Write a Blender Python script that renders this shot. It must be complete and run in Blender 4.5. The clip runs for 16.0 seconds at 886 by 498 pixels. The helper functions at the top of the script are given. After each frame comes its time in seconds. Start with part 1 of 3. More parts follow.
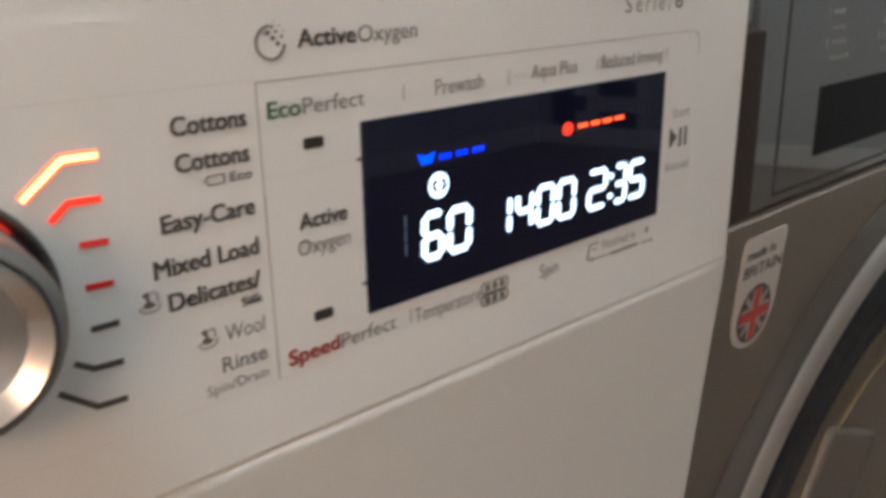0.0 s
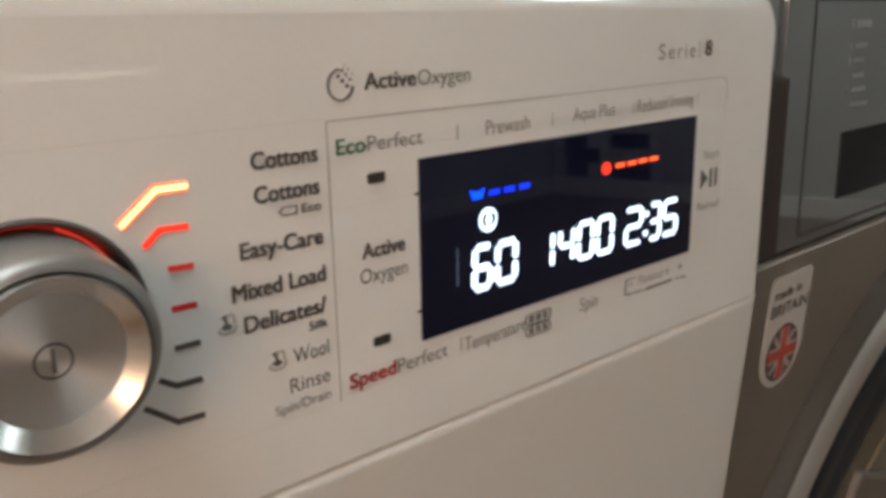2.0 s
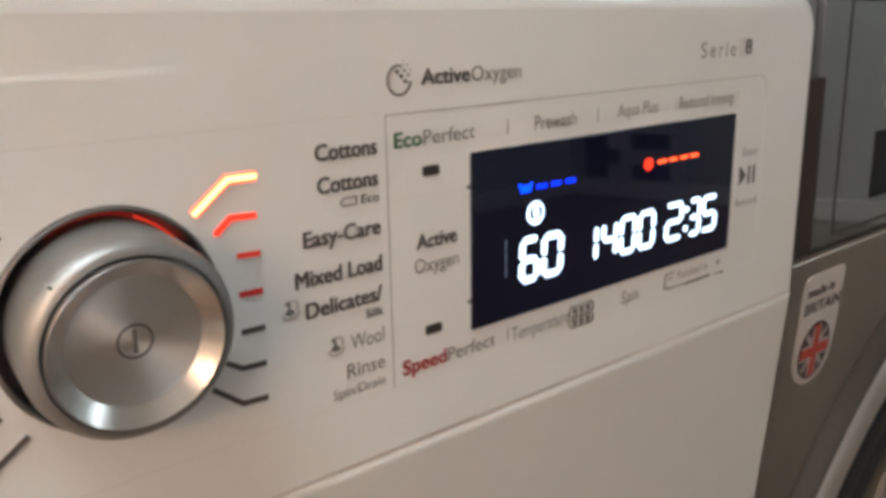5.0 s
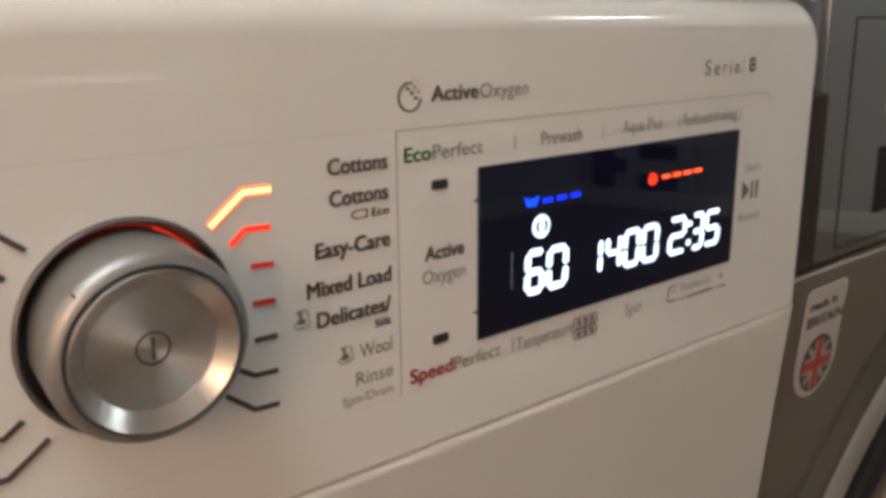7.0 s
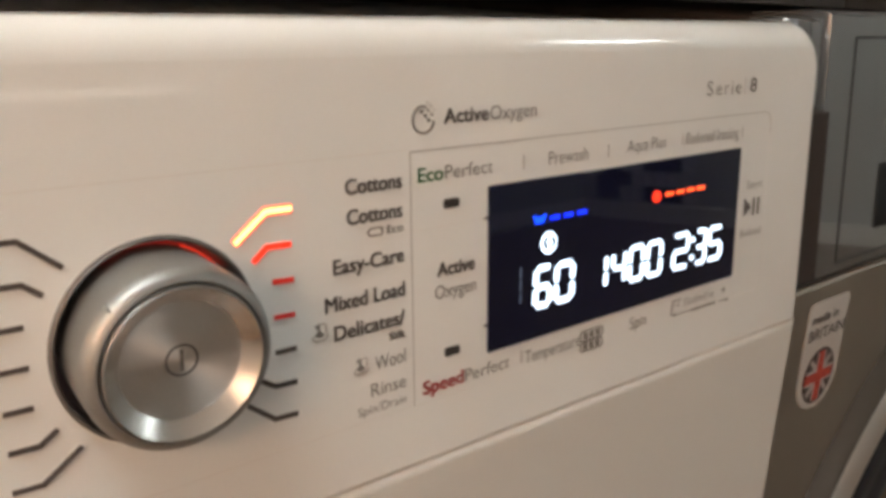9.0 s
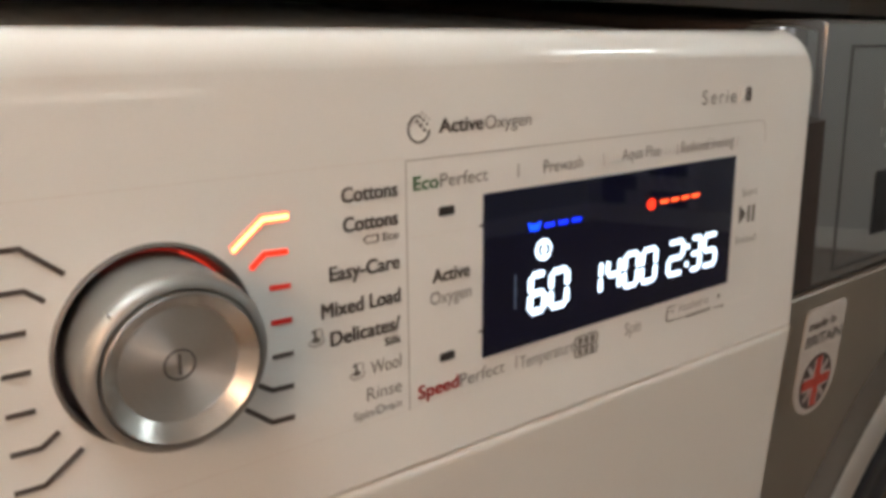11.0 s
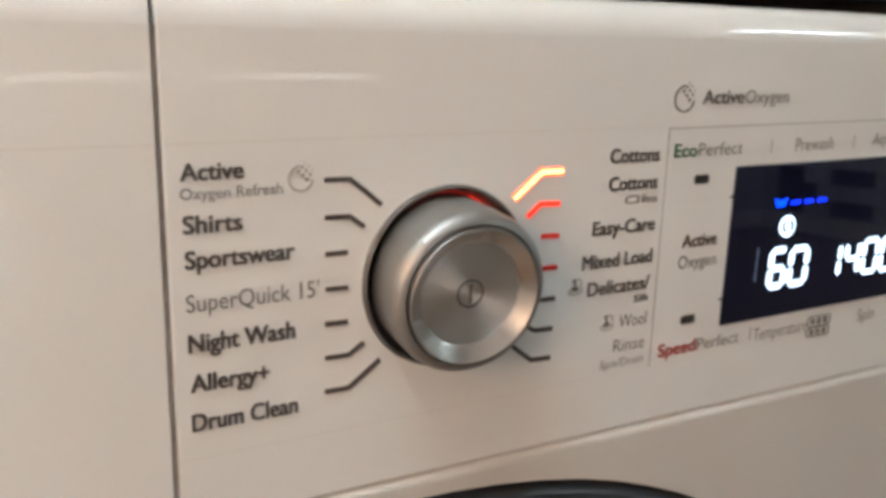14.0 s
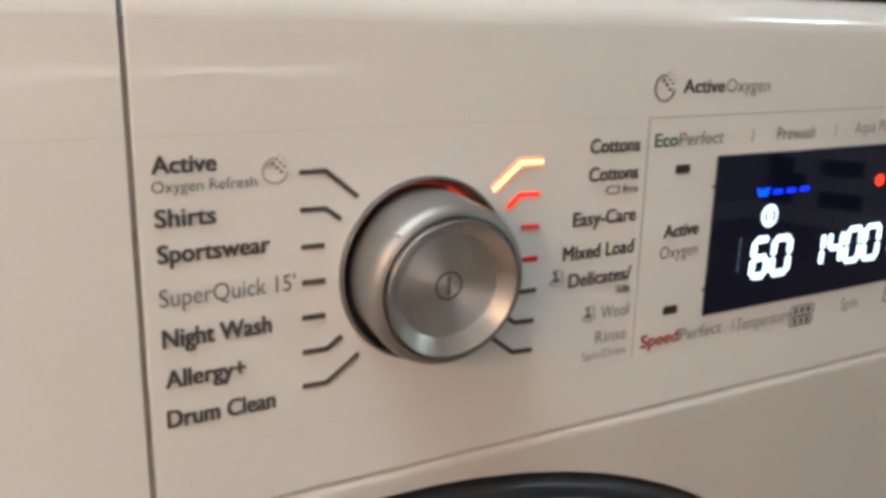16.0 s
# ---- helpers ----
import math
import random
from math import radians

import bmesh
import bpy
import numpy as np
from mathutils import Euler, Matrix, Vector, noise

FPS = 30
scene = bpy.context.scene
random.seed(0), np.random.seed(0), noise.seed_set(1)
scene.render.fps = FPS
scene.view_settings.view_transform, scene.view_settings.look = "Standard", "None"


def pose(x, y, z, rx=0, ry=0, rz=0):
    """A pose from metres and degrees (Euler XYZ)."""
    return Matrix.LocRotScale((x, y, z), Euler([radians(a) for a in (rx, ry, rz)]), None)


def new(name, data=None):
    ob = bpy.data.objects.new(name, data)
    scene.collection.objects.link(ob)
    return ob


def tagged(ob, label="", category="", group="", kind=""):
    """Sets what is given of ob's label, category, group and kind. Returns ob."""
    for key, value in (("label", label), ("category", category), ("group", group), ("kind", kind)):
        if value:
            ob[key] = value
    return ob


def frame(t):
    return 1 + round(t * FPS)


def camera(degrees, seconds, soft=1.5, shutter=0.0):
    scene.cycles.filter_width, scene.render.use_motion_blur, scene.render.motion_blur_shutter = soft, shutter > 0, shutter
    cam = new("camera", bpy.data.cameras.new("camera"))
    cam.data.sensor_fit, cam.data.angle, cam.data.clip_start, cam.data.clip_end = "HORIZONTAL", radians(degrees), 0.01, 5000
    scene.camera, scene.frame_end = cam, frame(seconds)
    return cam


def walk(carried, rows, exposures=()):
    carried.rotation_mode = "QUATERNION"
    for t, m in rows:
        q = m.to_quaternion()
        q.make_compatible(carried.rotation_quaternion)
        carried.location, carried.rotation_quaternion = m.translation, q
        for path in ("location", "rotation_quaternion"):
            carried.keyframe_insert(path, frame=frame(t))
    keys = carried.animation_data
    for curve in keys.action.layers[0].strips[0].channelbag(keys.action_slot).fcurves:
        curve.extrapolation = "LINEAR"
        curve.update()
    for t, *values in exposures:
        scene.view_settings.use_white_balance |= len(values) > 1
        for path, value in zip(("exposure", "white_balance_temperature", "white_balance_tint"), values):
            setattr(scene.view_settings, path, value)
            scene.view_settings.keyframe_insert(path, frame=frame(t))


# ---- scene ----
cam = camera(54.2, 16.0, soft=4.0, shutter=0.8)
# seconds, eye in metres, turn in degrees
PATH = [
    (0, 0.28084, -0.16219, 0.85130, 68.218, -2.269, -42.877),
    (0.1, 0.27837, -0.16073, 0.85078, 68.217, -2.149, -42.994),
    (0.2, 0.27548, -0.15779, 0.85193, 68.046, -2.180, -43.130),
    (0.5, 0.26634, -0.16053, 0.85766, 69.439, -2.365, -43.718),
    (1, 0.26931, -0.17309, 0.85676, 70.312, -2.223, -43.800),
    (1.5, 0.26602, -0.16685, 0.85332, 71.310, -1.779, -43.063),
    (2, 0.26315, -0.16560, 0.85009, 71.621, -2.019, -42.078),
    (2.5, 0.25920, -0.16469, 0.85200, 71.545, -2.389, -41.610),
    (3, 0.25989, -0.16629, 0.85165, 71.681, -2.473, -41.515),
    (3.5, 0.26245, -0.16749, 0.84920, 71.623, -2.326, -41.613),
    (4, 0.25859, -0.16473, 0.84924, 71.551, -2.015, -41.324),
    (6.5, 0.24810, -0.16552, 0.85178, 71.737, -2.436, -40.192),
    (7, 0.24748, -0.16848, 0.85265, 72.056, -2.548, -40.277),
    (7.5, 0.24704, -0.17131, 0.85208, 72.416, -2.379, -40.266),
    (8, 0.24309, -0.17111, 0.85360, 72.732, -2.402, -40.329),
    (8.5, 0.23988, -0.17293, 0.85511, 72.840, -2.456, -40.107),
    (9, 0.24020, -0.17370, 0.85658, 72.826, -2.508, -39.968),
    (11.5, 0.23964, -0.17906, 0.85899, 73.064, -2.624, -39.307),
    (11.9, 0.23742, -0.17711, 0.85889, 72.519, -2.798, -39.042),
    (12, 0.23582, -0.17819, 0.85523, 72.448, -2.809, -38.704),
    (12.1, 0.22748, -0.18891, 0.84056, 73.813, -2.361, -36.826),
    (12.2, 0.22547, -0.18066, 0.83924, 71.049, -2.551, -35.454),
    (12.3, 0.21832, -0.18073, 0.83792, 71.750, -2.007, -34.754),
    (12.4, 0.21428, -0.18332, 0.84358, 71.874, -2.420, -33.129),
    (12.5, 0.21176, -0.18666, 0.84901, 72.194, -2.679, -31.128),
    (12.7, 0.20926, -0.18540, 0.85508, 72.499, -3.463, -29.465),
    (13, 0.20962, -0.18519, 0.85512, 72.456, -3.207, -28.642),
    (13.5, 0.20707, -0.18152, 0.85205, 72.087, -3.446, -28.651),
    (14, 0.20358, -0.17920, 0.85260, 71.937, -3.684, -28.497),
    (14.5, 0.20267, -0.18011, 0.85441, 71.851, -3.834, -28.454),
    (15, 0.20382, -0.17990, 0.85460, 71.634, -3.611, -28.620),
    (15.5, 0.20610, -0.17791, 0.85253, 71.302, -3.626, -29.064),
    (16, 0.20744, -0.17920, 0.85180, 71.551, -3.399, -29.190),
]
# seconds, stops, white balance and tint: the film's own camera drifts a little
EXPOSURES = [(0.0, -0.27, 6100, 6.5), (0.5, -0.34, 6250, 7), (2.0, -0.36, 6430, 7), (3.5, -0.34, 6430, 7.5), (4.0, -0.18, 6270, 7), (6.5, -0.31, 6230, 7), (7.0, -0.45, 6620, 8), (7.5, -0.39, 6750, 8), (8.0, -0.25, 6810, 8.5), (9.0, -0.19, 6790, 8.5), (11.5, -0.2, 6650, 8), (12.1, -0.17, 6630, 7.5), (12.5, 0.0, 6060, 6), (13.0, -0.16, 6210, 6), (16.0, -0.22, 6210, 6)]
walk(cam, [(t, pose(*row)) for t, *row in PATH], EXPOSURES)

# ---- world and lights ----
world = bpy.data.worlds.new("world")
scene.world = world
world.use_nodes = True
wn = world.node_tree
sky = wn.nodes.new("ShaderNodeTexSky")
sky.sky_type, sky.sun_disc = "NISHITA", False
sky.sun_elevation, sky.sun_rotation = radians(35), radians(200)
wn.links.new(sky.outputs["Color"], wn.nodes["Background"].inputs["Color"])
wn.nodes["Background"].inputs["Strength"].default_value = 0.12


# the room
RX0, RX1, RY0, RY1, RZ1 = -0.80, 4.45, -3.5, 0.62, 2.4
# window opening in the far wall
WX0, WX1, WZ0, WZ1 = -0.72, 0.36, 0.05, 2.0
WARM_GLOBE = (-0.65, -0.52, 1.18)
PANEL_LIGHT = (-0.33, -0.22)   # flat ceiling light over the machines

# ---- materials ----


def material(name, colour, rough=0.5, metal=0.0, coat=0.0, coat_rough=0.05, grain=0.0, grain_scale=400.0, mottle=0.0, mottle_scale=12.0, bump=0.0, bump_scale=900.0,
             rough_var=0.0, spec=0.5, aniso=0.0):
    """A procedural surface: base colour with fine grain and broad mottling, uneven gloss and a little relief."""
    mat = bpy.data.materials.new(name)
    mat.use_nodes = True
    nt = mat.node_tree
    b = nt.nodes["Principled BSDF"]
    b.inputs["Base Color"].default_value = (*colour, 1)
    b.inputs["Roughness"].default_value = rough
    b.inputs["Metallic"].default_value = metal
    b.inputs["Coat Weight"].default_value = coat
    b.inputs["Coat Roughness"].default_value = coat_rough
    b.inputs["Specular IOR Level"].default_value = spec
    b.inputs["Anisotropic"].default_value = aniso
    tex = nt.nodes.new("ShaderNodeTexCoord")

    def noise_node(scale, detail=4.0):
        n = nt.nodes.new("ShaderNodeTexNoise")
        n.inputs["Scale"].default_value, n.inputs["Detail"].default_value = scale, detail
        nt.links.new(tex.outputs["Object"], n.inputs["Vector"])
        return n

    last = None
    for amount, scale in ((mottle, mottle_scale), (grain, grain_scale)):
        if amount:
            n = noise_node(scale)
            ramp = nt.nodes.new("ShaderNodeMapRange")
            ramp.inputs["From Min"].default_value, ramp.inputs["From Max"].default_value = 0.3, 0.7
            ramp.inputs["To Min"].default_value, ramp.inputs["To Max"].default_value = 1 - amount, 1 + amount * 0.4
            nt.links.new(n.outputs["Fac"], ramp.inputs["Value"])
            mix = nt.nodes.new("ShaderNodeVectorMath")
            mix.operation = "SCALE"
            if last is None:
                mix.inputs[0].default_value = colour
            else:
                nt.links.new(last, mix.inputs[0])
            nt.links.new(ramp.outputs["Result"], mix.inputs["Scale"])
            last = mix.outputs["Vector"]
    if last is not None:
        nt.links.new(last, b.inputs["Base Color"])
    if rough_var:
        n = noise_node(18.0)
        ramp = nt.nodes.new("ShaderNodeMapRange")
        ramp.inputs["To Min"].default_value, ramp.inputs["To Max"].default_value = max(0.0, rough - rough_var), rough + rough_var
        nt.links.new(n.outputs["Fac"], ramp.inputs["Value"])
        nt.links.new(ramp.outputs["Result"], b.inputs["Roughness"])
    if bump:
        n = noise_node(bump_scale, 2.0)
        bn = nt.nodes.new("ShaderNodeBump")
        bn.inputs["Strength"].default_value, bn.inputs["Distance"].default_value = bump, 0.001
        nt.links.new(n.outputs["Fac"], bn.inputs["Height"])
        nt.links.new(bn.outputs["Normal"], b.inputs["Normal"])
    return mat


def glow(name, colour, strength):
    mat = bpy.data.materials.new(name)
    mat.use_nodes = True
    b = mat.node_tree.nodes["Principled BSDF"]
    b.inputs["Base Color"].default_value = (*[c * 0.3 for c in colour], 1)
    b.inputs["Emission Color"].default_value = (*colour, 1)
    b.inputs["Emission Strength"].default_value = strength
    return mat


ENAMEL = material("white_fascia_plastic", (0.77, 0.765, 0.74), rough=0.24, coat=1.0, coat_rough=0.03, mottle=0.035, mottle_scale=14, grain=0.015, grain_scale=900, rough_var=0.06, bump=0.02, bump_scale=1500)
ENAMEL.node_tree.nodes["Principled BSDF"].inputs["Coat IOR"].default_value = 1.62
BODY = material("white_painted_steel", (0.64, 0.625, 0.59), rough=0.45, coat=0.08, coat_rough=0.2, mottle=0.025, mottle_scale=7, grain=0.015, grain_scale=700, rough_var=0.06, bump=0.03, bump_scale=1200)
SEAM = material("dark_gap", (0.03, 0.026, 0.024), rough=0.8, grain=0.2, mottle=0.2)
INK = material("dark_grey_print", (0.080, 0.066, 0.061), rough=0.55, grain=0.1, grain_scale=2500)
INK_LIGHT = material("mid_grey_print", (0.15, 0.135, 0.125), rough=0.55, grain=0.1, grain_scale=2500)
INK_FAINT = material("pale_grey_print", (0.40, 0.38, 0.36), rough=0.5, grain=0.06, grain_scale=2500)
INK_GREEN = material("dark_green_print", (0.04, 0.13, 0.05), rough=0.55, grain=0.1, grain_scale=2500)
INK_RED = material("dark_red_print", (0.33, 0.02, 0.02), rough=0.55, grain=0.1, grain_scale=2500)
JOINT = material("brown_grey_joint", (0.36, 0.315, 0.29), rough=0.7, grain=0.2, mottle=0.1)
GROOVE = material("shallow_groove", (0.64, 0.62, 0.59), rough=0.4, grain=0.05)
GLASS_BLACK = material("black_display_glass", (0.006, 0.007, 0.024), rough=0.035, mottle=0.1, spec=0.5, rough_var=0.015)
MATT_BLACK = material("matt_black_window", (0.006, 0.006, 0.007), rough=0.5, spec=0.25, grain=0.1)
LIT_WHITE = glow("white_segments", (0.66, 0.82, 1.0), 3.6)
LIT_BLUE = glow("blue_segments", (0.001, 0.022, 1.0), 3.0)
LIT_BASKET = glow("pale_blue_segments", (0.002, 0.055, 1.0), 3.0)
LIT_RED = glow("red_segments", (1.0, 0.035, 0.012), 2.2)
LIT_DASH = glow("orange_red_segments", (1.0, 0.085, 0.02), 3.2)
LIT_ORANGE = glow("orange_light_guide", (1.0, 0.13, 0.045), 3.0)
LIT_CORE = glow("light_guide_core", (1.0, 0.42, 0.15), 5.5)
LIT_MID = glow("red_light_guide", (1.0, 0.035, 0.01), 1.6)
LIT_DIM = glow("dim_red_light_guide", (1.0, 0.05, 0.03), 0.34)
LIT_FAINT = glow("faint_red_light_guide", (1.0, 0.03, 0.02), 0.13)
METAL_RIM = material("polished_aluminium", (0.42, 0.41, 0.395), rough=0.36, metal=1.0, grain=0.04, mottle=0.05, mottle_scale=60)
WELL = material("brown_plastic_well", (0.17, 0.115, 0.115), rough=0.5, grain=0.1)
CHAMFER = material("polished_chamfer", (0.76, 0.745, 0.72), rough=0.26, metal=1.0, grain=0.04, grain_scale=1500, mottle=0.04, mottle_scale=50)
LIT_WELL = glow("red_well_light", (1.0, 0.05, 0.025), 0.75)
LIT_WELL_DIM = glow("dim_red_well_light", (1.0, 0.05, 0.03), 0.16)
GHOST = glow("unlit_segments", (0.4, 0.6, 0.9), 0.05)
BEZEL = material("grey_satin_bezel", (0.11, 0.10, 0.095), rough=0.42, metal=0.0, grain=0.05, mottle=0.05)
METAL_SIDE = material("satin_aluminium", (0.36, 0.355, 0.34), rough=0.48, metal=0.85, grain=0.05, grain_scale=1500, mottle=0.06, mottle_scale=60, rough_var=0.05)
GRAPHITE = material("glossy_graphite_panel", (0.080, 0.083, 0.086), rough=0.07, coat=1.0, coat_rough=0.02, mottle=0.06, mottle_scale=30, rough_var=0.02)
GRAPHITE.node_tree.nodes["Principled BSDF"].inputs["Coat IOR"].default_value = 1.9
PRINT_PALE = material("pale_panel_print", (0.20, 0.20, 0.195), rough=0.3, grain=0.1, coat=0.5)
GRAPHITE_EDGE = material("dark_brown_edge", (0.050, 0.040, 0.036), spec=0.12, rough=0.7, grain=0.1)
STEEL = material("brushed_grey_steel", (0.40, 0.355, 0.30), rough=0.42, metal=0.85, grain=0.06, grain_scale=1200, mottle=0.06, mottle_scale=14, rough_var=0.06, bump=0.03)
CHROME = material("satin_chrome_ring", (0.84, 0.79, 0.74), rough=0.45, metal=1.0, mottle=0.03, rough_var=0.05)
RUBBER = material("black_rubber", (0.018, 0.021, 0.029), spec=0.35, rough=0.38, grain=0.1, bump=0.05)
TAN = material("brown_grey_plastic", (0.125, 0.102, 0.07), rough=0.4, grain=0.06, mottle=0.08)
SHADED_STEEL = material("shaded_steel", (0.085, 0.072, 0.060), rough=0.45, metal=0.5, grain=0.05, mottle=0.06, mottle_scale=14)
GOLD = material("golden_plastic_edge", (0.24, 0.185, 0.09), rough=0.35, grain=0.05, mottle=0.06)
TAUPE = material("taupe_moulded_plastic", (0.15, 0.125, 0.105), rough=0.5, grain=0.06, mottle=0.08)
DARK_RIM = material("dark_blue_grey_rim", (0.020, 0.021, 0.025), rough=0.3, grain=0.08, mottle=0.05)
SILVER = material("silver_paint", (0.42, 0.41, 0.40), rough=0.45, metal=0.35, grain=0.05, mottle=0.05)
DOOR_GLASS = material("dark_door_glass", (0.02, 0.018, 0.016), rough=0.05, mottle=0.1)
STICKER = material("white_sticker", (0.52, 0.49, 0.46), rough=0.4, grain=0.03)
FLAG_BLUE = material("sticker_navy", (0.05, 0.035, 0.035), rough=0.4, grain=0.05)
FLAG_PALE = material("sticker_grey", (0.35, 0.32, 0.305), rough=0.4, grain=0.05)
FLAG_RED = material("sticker_red", (0.42, 0.045, 0.03), rough=0.4, grain=0.05)
WORKTOP = material("pale_worktop", (0.62, 0.58, 0.53), rough=0.35, grain=0.12, grain_scale=300, mottle=0.08)
WHITE_WALL = material("white_wall_paint", (0.74, 0.73, 0.71), rough=0.85, grain=0.03, grain_scale=300, mottle=0.04, mottle_scale=3, bump=0.15, bump_scale=250)
PLASTER = material("grey_plaster", (0.50, 0.505, 0.49), rough=0.9, grain=0.04, grain_scale=300, mottle=0.05, mottle_scale=3, bump=0.2, bump_scale=250)
CEILING = material("white_ceiling_paint", (0.8, 0.79, 0.77), rough=0.9, grain=0.03, grain_scale=200, mottle=0.03, mottle_scale=2)
SKIRT = material("white_gloss_wood", (0.75, 0.73, 0.70), rough=0.35, grain=0.03, mottle=0.04)
WOOD = material("brown_wood_floor", (0.18, 0.12, 0.078), rough=0.4, grain=0.25, grain_scale=60, mottle=0.2, mottle_scale=5, rough_var=0.08)
FRAME = material("white_window_frame", (0.78, 0.78, 0.76), rough=0.35, grain=0.02, mottle=0.03)
TILE = material("grey_glazed_tile", (0.68, 0.68, 0.70), rough=0.15, mottle=0.3, mottle_scale=8, grain=0.1)
TILE_DARK = material("charcoal_glazed_tile", (0.04, 0.04, 0.045), rough=0.15, mottle=0.3, mottle_scale=8, grain=0.1)
GROUT = material("grey_grout", (0.35, 0.34, 0.32), rough=0.9, grain=0.1)
WARM_GLOW = glow("warm_added_glow", (1.0, 0.61, 0.385), 19.0)
LAMP_PANEL = glow("cool_light_panel", (0.87, 0.97, 1.0), 33.0)
FAR_FILL = glow("far_fill_panel", (0.87, 0.97, 1.0), 30.0)
OUTSIDE = glow("bright_outside", (0.95, 0.97, 1.0), 1.85)
GLOW_BAR = glow("glow_bar_face", (1.0, 0.95, 0.88), 3.4)


def brushed_dish():
    """Lathe-turned metal: fine rings about the knob's axis, stretched highlights."""
    mat = material("turned_aluminium", (0.74, 0.715, 0.68), rough=0.44, metal=1.0, grain=0.04, grain_scale=1500, mottle=0.04, mottle_scale=50, aniso=0.75)
    mat.node_tree.nodes["Principled BSDF"].inputs["Anisotropic Rotation"].default_value = 0.25
    nt = mat.node_tree
    tan = nt.nodes.new("ShaderNodeTangent")
    tan.direction_type, tan.axis = "RADIAL", "Y"
    nt.links.new(tan.outputs["Tangent"], nt.nodes["Principled BSDF"].inputs["Tangent"])
    tex = nt.nodes.new("ShaderNodeTexCoord")
    wave = nt.nodes.new("ShaderNodeTexWave")
    wave.wave_type, wave.rings_direction = "RINGS", "Y"
    wave.inputs["Scale"].default_value, wave.inputs["Distortion"].default_value = 900.0, 0.4
    nt.links.new(tex.outputs["Object"], wave.inputs["Vector"])
    bn = nt.nodes.new("ShaderNodeBump")
    bn.inputs["Strength"].default_value, bn.inputs["Distance"].default_value = 0.05, 0.0003
    nt.links.new(wave.outputs["Fac"], bn.inputs["Height"])
    nt.links.new(bn.outputs["Normal"], nt.nodes["Principled BSDF"].inputs["Normal"])
    return mat


TURNED = brushed_dish()

# ---- builders ----


def finish(bm, name, mat, smooth=40):
    bmesh.ops.recalc_face_normals(bm, faces=bm.faces)
    me = bpy.data.meshes.new(name)
    bm.to_mesh(me)
    bm.free()
    me.materials.append(mat)
    if smooth:
        for p in me.polygons:
            p.use_smooth = True
        me.set_sharp_from_angle(angle=radians(smooth))
        for p in me.polygons:
            p.use_smooth = p.normal.y > -0.9995
    return me


def part(name, bm, mat, parent, label="", m=None, smooth=40):
    """One mesh object under a thing or under a part; bm in the parent's own axes."""
    ob = new(name, finish(bm, name, mat, smooth) if isinstance(bm, bmesh.types.BMesh) else bm)
    ob.parent = parent
    if m is not None:
        ob.matrix_local = m
    return tagged(ob, label) if label else ob


def thing(name, label, category, m=None, group="", kind=""):
    ob = new(name)
    if m is not None:
        ob.matrix_world = m
    return tagged(ob, label, category, group, kind)


def structure(name, bm, mat, label, smooth=0):
    return tagged(new(name, finish(bm, name, mat, smooth)), label, name.split("_")[0], "", "structure")


def box(bm, x0, x1, y0, y1, z0, z1, bevel=0.0, segments=3):
    made = bmesh.ops.create_cube(bm, size=1.0)["verts"]
    for v in made:
        v.co = Vector(((x0 + x1) / 2 + v.co.x * (x1 - x0), (y0 + y1) / 2 + v.co.y * (y1 - y0), (z0 + z1) / 2 + v.co.z * (z1 - z0)))
    if bevel:
        edges = list({e for v in made for e in v.link_edges})
        bmesh.ops.bevel(bm, geom=edges, offset=bevel, segments=segments, profile=0.5, affect="EDGES")
    return bm


def boxed(*args, **kw):
    return box(bmesh.new(), *args, **kw)


def outline(x0, x1, z0, z1, radii, n=8):
    """A rounded rectangle; radii of the corners bottom left, bottom right, top right, top left."""
    pts = []
    for (cx, cz, sx, sz, a0), r in zip(((x0, z0, 1, 1, 180), (x1, z0, -1, 1, 270), (x1, z1, -1, -1, 0), (x0, z1, 1, -1, 90)), radii):
        for k in range(n + 1):
            a = radians(a0 + 90 * k / n)
            pts.append((cx + sx * r + r * math.cos(a), cz + sz * r + r * math.sin(a)))
    return pts


def bridge(bm, loops, close_first=False, close_last=True):
    rings = [[bm.verts.new(p) for p in loop] for loop in loops]
    for a, b in zip(rings, rings[1:]):
        for k in range(len(a)):
            j = (k + 1) % len(a)
            bm.faces.new((a[k], a[j], b[j], b[k]))
    if close_first:
        bm.faces.new(rings[0])
    if close_last:
        bm.faces.new(rings[-1])
    return bm


